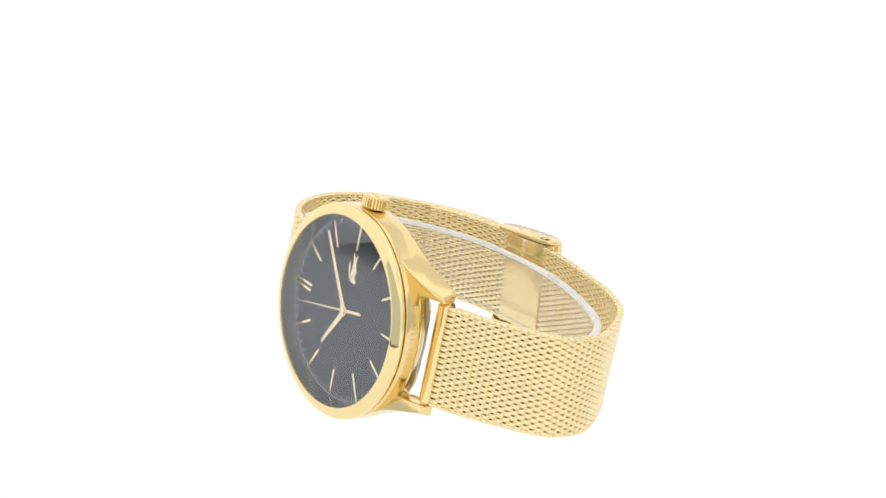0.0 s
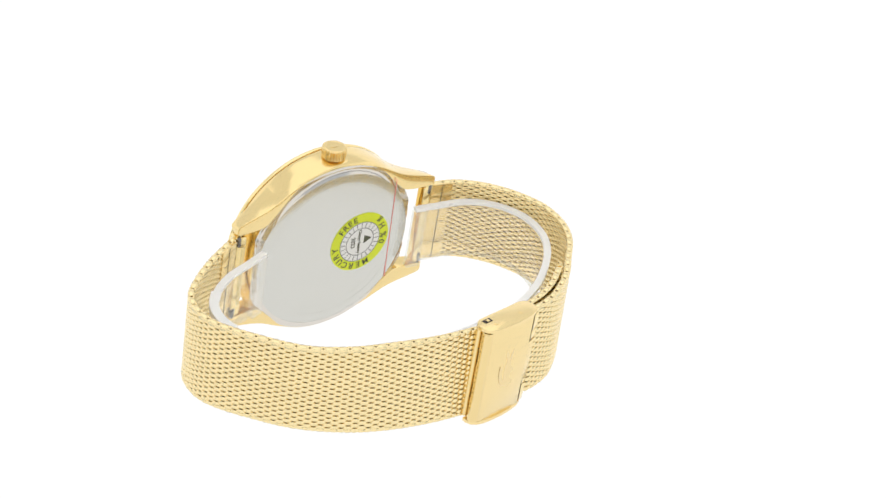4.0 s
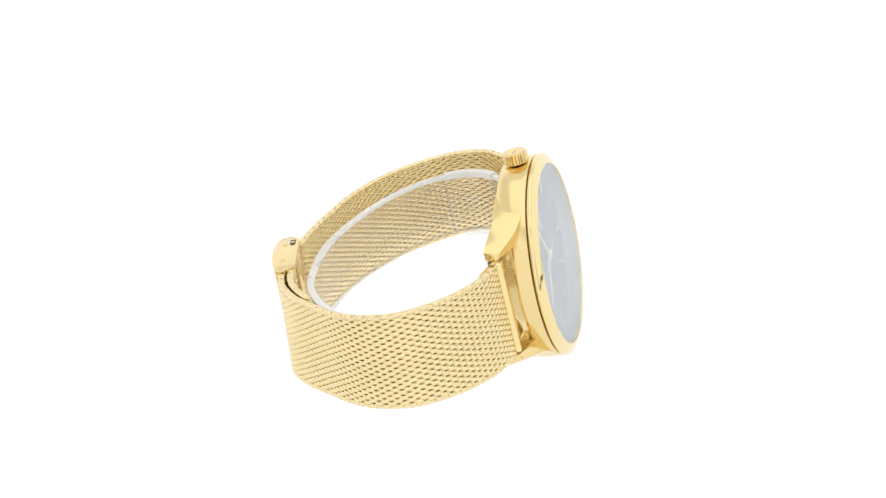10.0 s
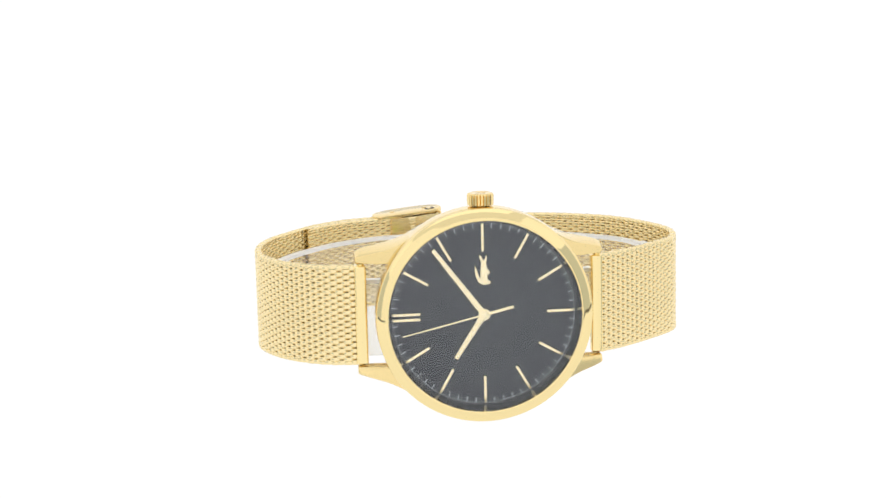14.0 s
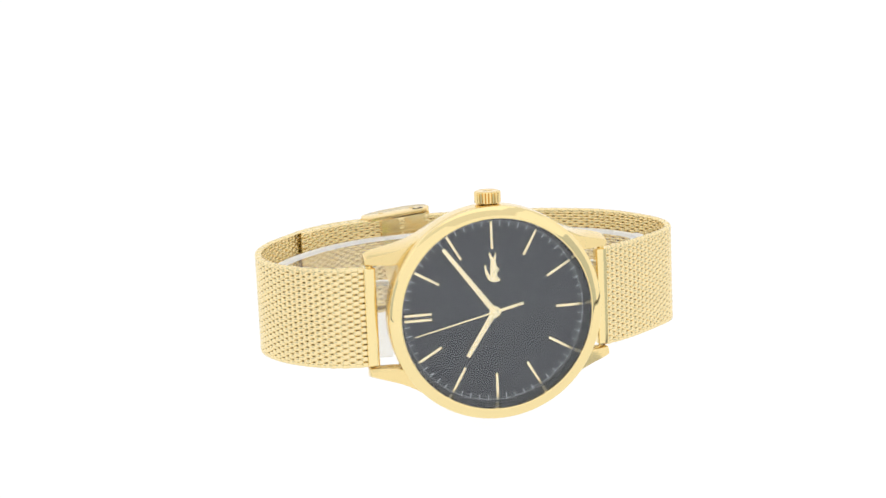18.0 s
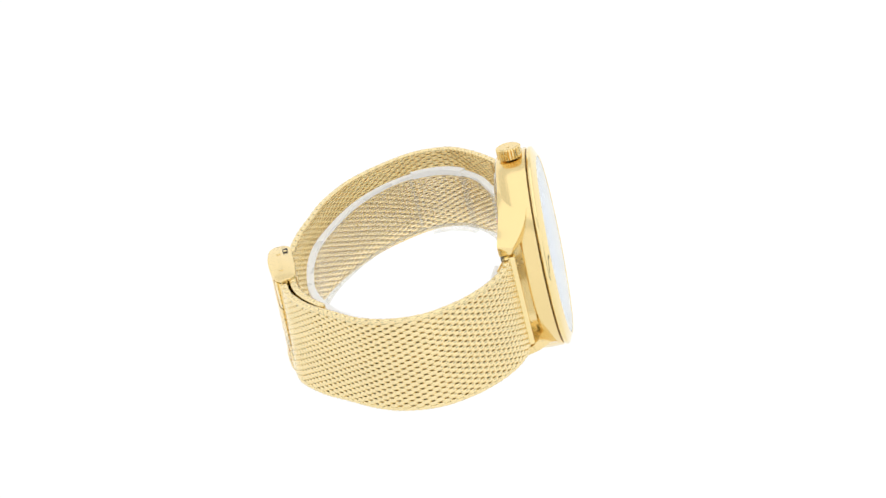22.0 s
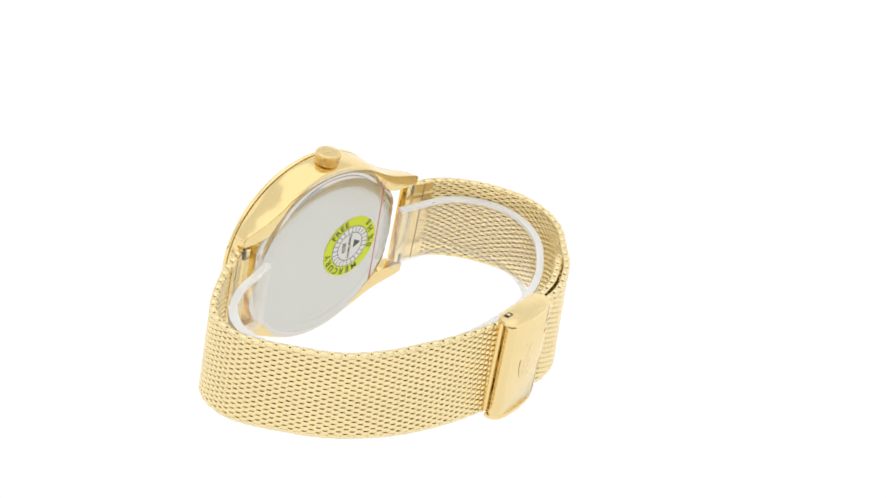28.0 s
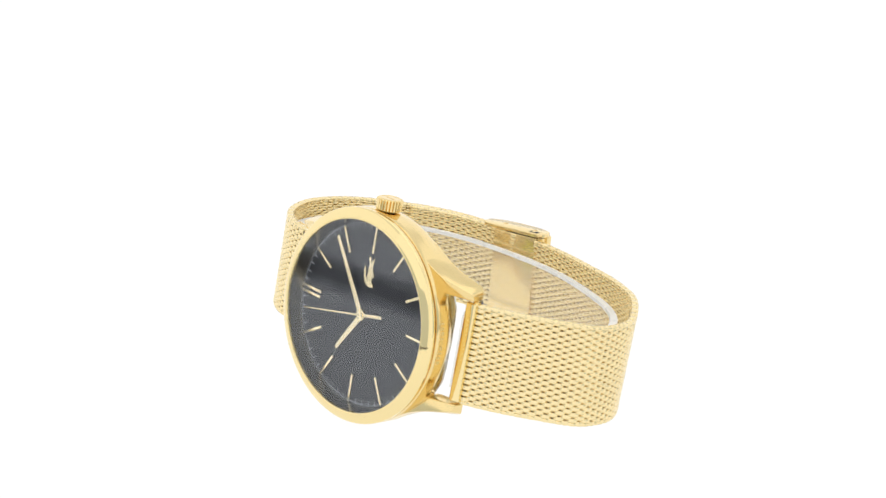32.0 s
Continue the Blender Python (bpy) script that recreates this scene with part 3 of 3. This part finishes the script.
LID = [(-5.2, 3.05), (-3.5, 3.25), (-1.0, 3.4), (2.0, 3.4), (4.5, 3.25), (6.0, 3.0), (6.7, 2.72)]
clasp = part("clasp", folded(LID, 0.7, -10.75, 9.85), gold_brushed, watch, "brushed gold folding clasp", m=CLASP)
part("tongue", folded([(-7.35, 2.5), (-6.4, 2.8), (-5.22, 3.04)], 0.7, -4.6, 4.6), gold_brushed, clasp)
part("hinge_wall", brick(-7.55, -7.2, -10.6, 9.7, 0.2, 2.1, 0.1), gold_brushed, clasp)
part("core", brick(-6.4, 5.6, -10.6, 9.7, -0.4, 2.2), gold_shade, clasp, "block darkened for the shade inside the clasp")
# Both rods take a deeper gold in place of the brown they mirror.
part("fold_rod", lathe([(0, 0), (1.0, 0), (1.15, 0.15), (1.15, 20.25), (1.0, 20.4), (0, 20.4)], 32, "y"), gold_crown, clasp, "polished gold rod at the fold, darkened for its reflections", m=mm(6.75, -10.65, 1.75))
part("hinge_rod", lathe([(0, 0), (0.6, 0), (0.7, 0.1), (0.7, 20.1), (0.6, 20.2), (0, 20.2)], 24, "y"), gold_crown, clasp, "", m=mm(6.9, -10.55, -0.35))
for y0, y1 in ((-10.5, -5.2), (-2.2, 2.4), (5.4, 9.6)):
    part("lever", brick(5.5, 6.5, y0, y1, -0.1, 1.3), gold_polished, clasp, "polished gold lever inside the fold")
part("lever", brick(6.2, 6.8, -10.5, 9.6, -1.1, -0.5), gold_polished, clasp)
cap = [(-7.7, 0.3), (-7.5, 1.6), (-6.6, 2.5), (-5.0, 3.1), (-2.5, 3.45), (0, 3.6), (2.5, 3.55), (4.8, 3.35), (6.4, 2.9), (7.4, 2.1), (7.8, 1.0), (7.7, -0.2), (7.2, -1.0), (6.4, -1.5), (5.4, -1.7), (-5.6, -1.7), (-6.9, -1.4), (-7.5, -0.7)]
for y, reach in ((-1, 10.75), (1, 9.85)):
    low, high = sorted((y * (reach - 3.9), y * (reach - 0.05)))
    part("hinge_barrel", folded([(-7.4, 2.45), (-6.8, 2.68), (-5.75, 2.9)], 0.8, low, high), gold_polished, clasp, "small gold hinge barrel")
    low, high = sorted((y * (reach - 5.9), y * (reach - 4.0)))
    part("hinge_link", folded([(-7.4, 2.4), (-6.8, 2.62), (-5.7, 2.86)], 0.8, low, high), gold_polished, clasp)
    part("side_cap", slab([(x, max(z, -1.7 if y < 0 else 0.1)) for x, z in cap if y < 0 or z > -1.2], -0.35, 0.35, 0.12), gold_brushed, clasp, "rounded gold side wall of the clasp", m=mm(0, y * (reach + 0.35), 0) @ pose(0, 0, 0, 90, 0, 0))
    for x in (-3.1, 4.2):
        part("rivet", lathe([(0, 0), (0.5, 0), (0.5, 0.08), (0.4, 0.14), (0, 0.1)], 20, "y"), gold_crown, clasp, "", m=mm(x, y * (reach + 0.67), 1.2) @ pose(0, 0, 0, 0 if y > 0 else 180, 0, 0))
part("recess", brick(-7.2, -5.3, -10.6, 9.7, 1.75, 2.0, 0.03), gap_shade, clasp, "black plate for the shade under the hinge")
part("slot", brick(4.0, 6.0, -11.52, -11.42, -0.9, 0.2, 0.02), gap_shade, clasp, "small slot drawn by its shade")
part("slot_bar", brick(4.5, 5.2, -11.56, -11.42, -0.7, 0.0, 0.02), gold_polished, clasp)
part("inner_plate", brick(-4.2, 6.3, -10.5, 8.7, -1.75, -1.25, 0.15), gold_brushed, clasp, "plain gold inner plate")
part("emblem", slab([(x * 1.45, (y - 8.7) * 1.45) for x, y in body], 0, 0.02), gold_faint, clasp, "faint engraved emblem shape", m=mm(0.8, -1.0, 3.4, 0, 0, 180))

# ---- the clear cuff inside the strap ----
CUFF = [(-19.0, -7.3), (-25.0, -8.1), (-30.0, -8.9), (-34.4, -11.0), (-38.0, -14.8), (-39.8, -20.0), (-39.2, -26.0), (-36.4, -31.5), (-31.5, -37.0), (-25.0, -42.3), (-17.0, -46.0), (-8.0, -47.6), (1.0, -48.1), (9.5, -47.0),
        (18.5, -44.0), (27.0, -39.8), (33.5, -34.0), (37.2, -27.5), (37.4, -21.5), (34.3, -16.3), (29.0, -12.2), (23.5, -10.1), (18.2, -8.0)]
cuff_way = Way(spline([(x, z) for x, z in CUFF]))
cuff = tagged(new("display_cuff"), "clear plastic display cuff inside the watch strap", "display cuff")
cuff.empty_display_size = 0.01
shell = part("shell", ribbon(cuff_way, 3.0, cuff_way.length - 3.0, -7.4, 5.7, 1.2, 120), plastic, cuff, "bent clear plastic strip")
shell.visible_shadow = False
for name, s0, s1, low, high in (("top_rim", 0.2, cuff_way.length - 0.2, 5.7, 6.4), ("bottom_rim", 3.0, cuff_way.length - 3.0, -7.6, -7.4), ("end_flap", 0.0, 3.0, -8.8, 5.7), ("end_flap", cuff_way.length - 3.0, cuff_way.length, -8.8, 5.7)):
    piece = part(name, ribbon(cuff_way, s0, s1, low, high, 1.45, 120 if "rim" in name else 6), plastic_edge if name == "top_rim" else plastic_flap, cuff)
    piece.visible_shadow = False
for name, a, b, low, high in (("rim_clip", (37.0, -28.0), (34.3, -16.3), 5.5, 6.75), ("lower_tab", (37.2, -26.5), (34.0, -16.2), -8.8, -7.4)):
    piece = part(name, ribbon(cuff_way, cuff_way.nearest(*a), cuff_way.nearest(*b), low, high, 1.9 if high > 0 else 1.3, 24), plastic_edge if high > 0 else plastic_flap, cuff, "thicker moulded length of the rim" if high > 0 else "thin moulded tab below the strip")
    piece.visible_shadow = False
for x, z in ((36.8, -28.4), (34.4, -16.6)):
    q = cuff_way.nearest(x, z)
    piece = part("ridge", ribbon(cuff_way, q - 0.2, q + 0.2, -7.3, 5.6, 1.4, 2), plastic_ridge, cuff, "moulded upright ridge")
    piece.visible_shadow = False

# ---- what moves ----
BASE = Matrix(((0.976441, -0.053793, 0.208973, 0.014577), (0.215758, 0.227985, -0.949459, -0.021688), (0.003431, 0.972177, 0.234220, 0.023670), (0, 0, 0, 1)))

TURN = [
    (0, 292.65), (0.5, 280.76), (1, 269.63), (1.5, 259.11), (2, 248.43), (2.5, 237.26),
    (3, 225.77), (3.5, 214.39), (4, 203.13), (4.5, 191.82), (5, 180.33), (5.5, 168.51),
    (6, 156.19), (6.5, 144.96), (7, 133.90), (7.5, 122.70), (8, 110.63), (8.5, 99.55),
    (9, 87.92), (9.5, 76.47), (10, 65.37), (10.5, 54.74), (11, 43.59), (11.5, 32.99),
    (12, 22.83), (12.5, 14.30), (13, 6.74), (13.5, -0.02), (14, -6.38), (14.5, -11.36),
    (15, -15.13), (15.5, -17.40), (16, -17.86), (16.5, -16.22), (17, -12.19), (17.5, -7.45),
    (18, -1.22), (18.5, 5.33), (19, 12.82), (19.5, 21.08), (20, 30.99), (20.5, 41.30),
    (21, 52.50), (21.5, 63.32), (22, 74.68), (22.5, 86.06), (23, 97.50), (23.5, 108.60),
    (24, 120.19), (24.5, 131.59), (25, 142.55), (25.5, 153.76), (26, 165.36), (26.5, 177.20),
    (27, 189.12), (27.5, 200.99), (28, 212.64), (28.5, 223.40), (29, 234.73), (29.5, 245.78),
    (30, 257.61), (30.5, 268.85), (31, 279.83), (31.5, 290.37), (32, 301.00),
]


def motions():
    rows = [(t, Matrix.Rotation(radians(a), 4, "Z") @ BASE) for t, a in TURN]
    walk(watch, rows)
    walk(cuff, rows)


motions()
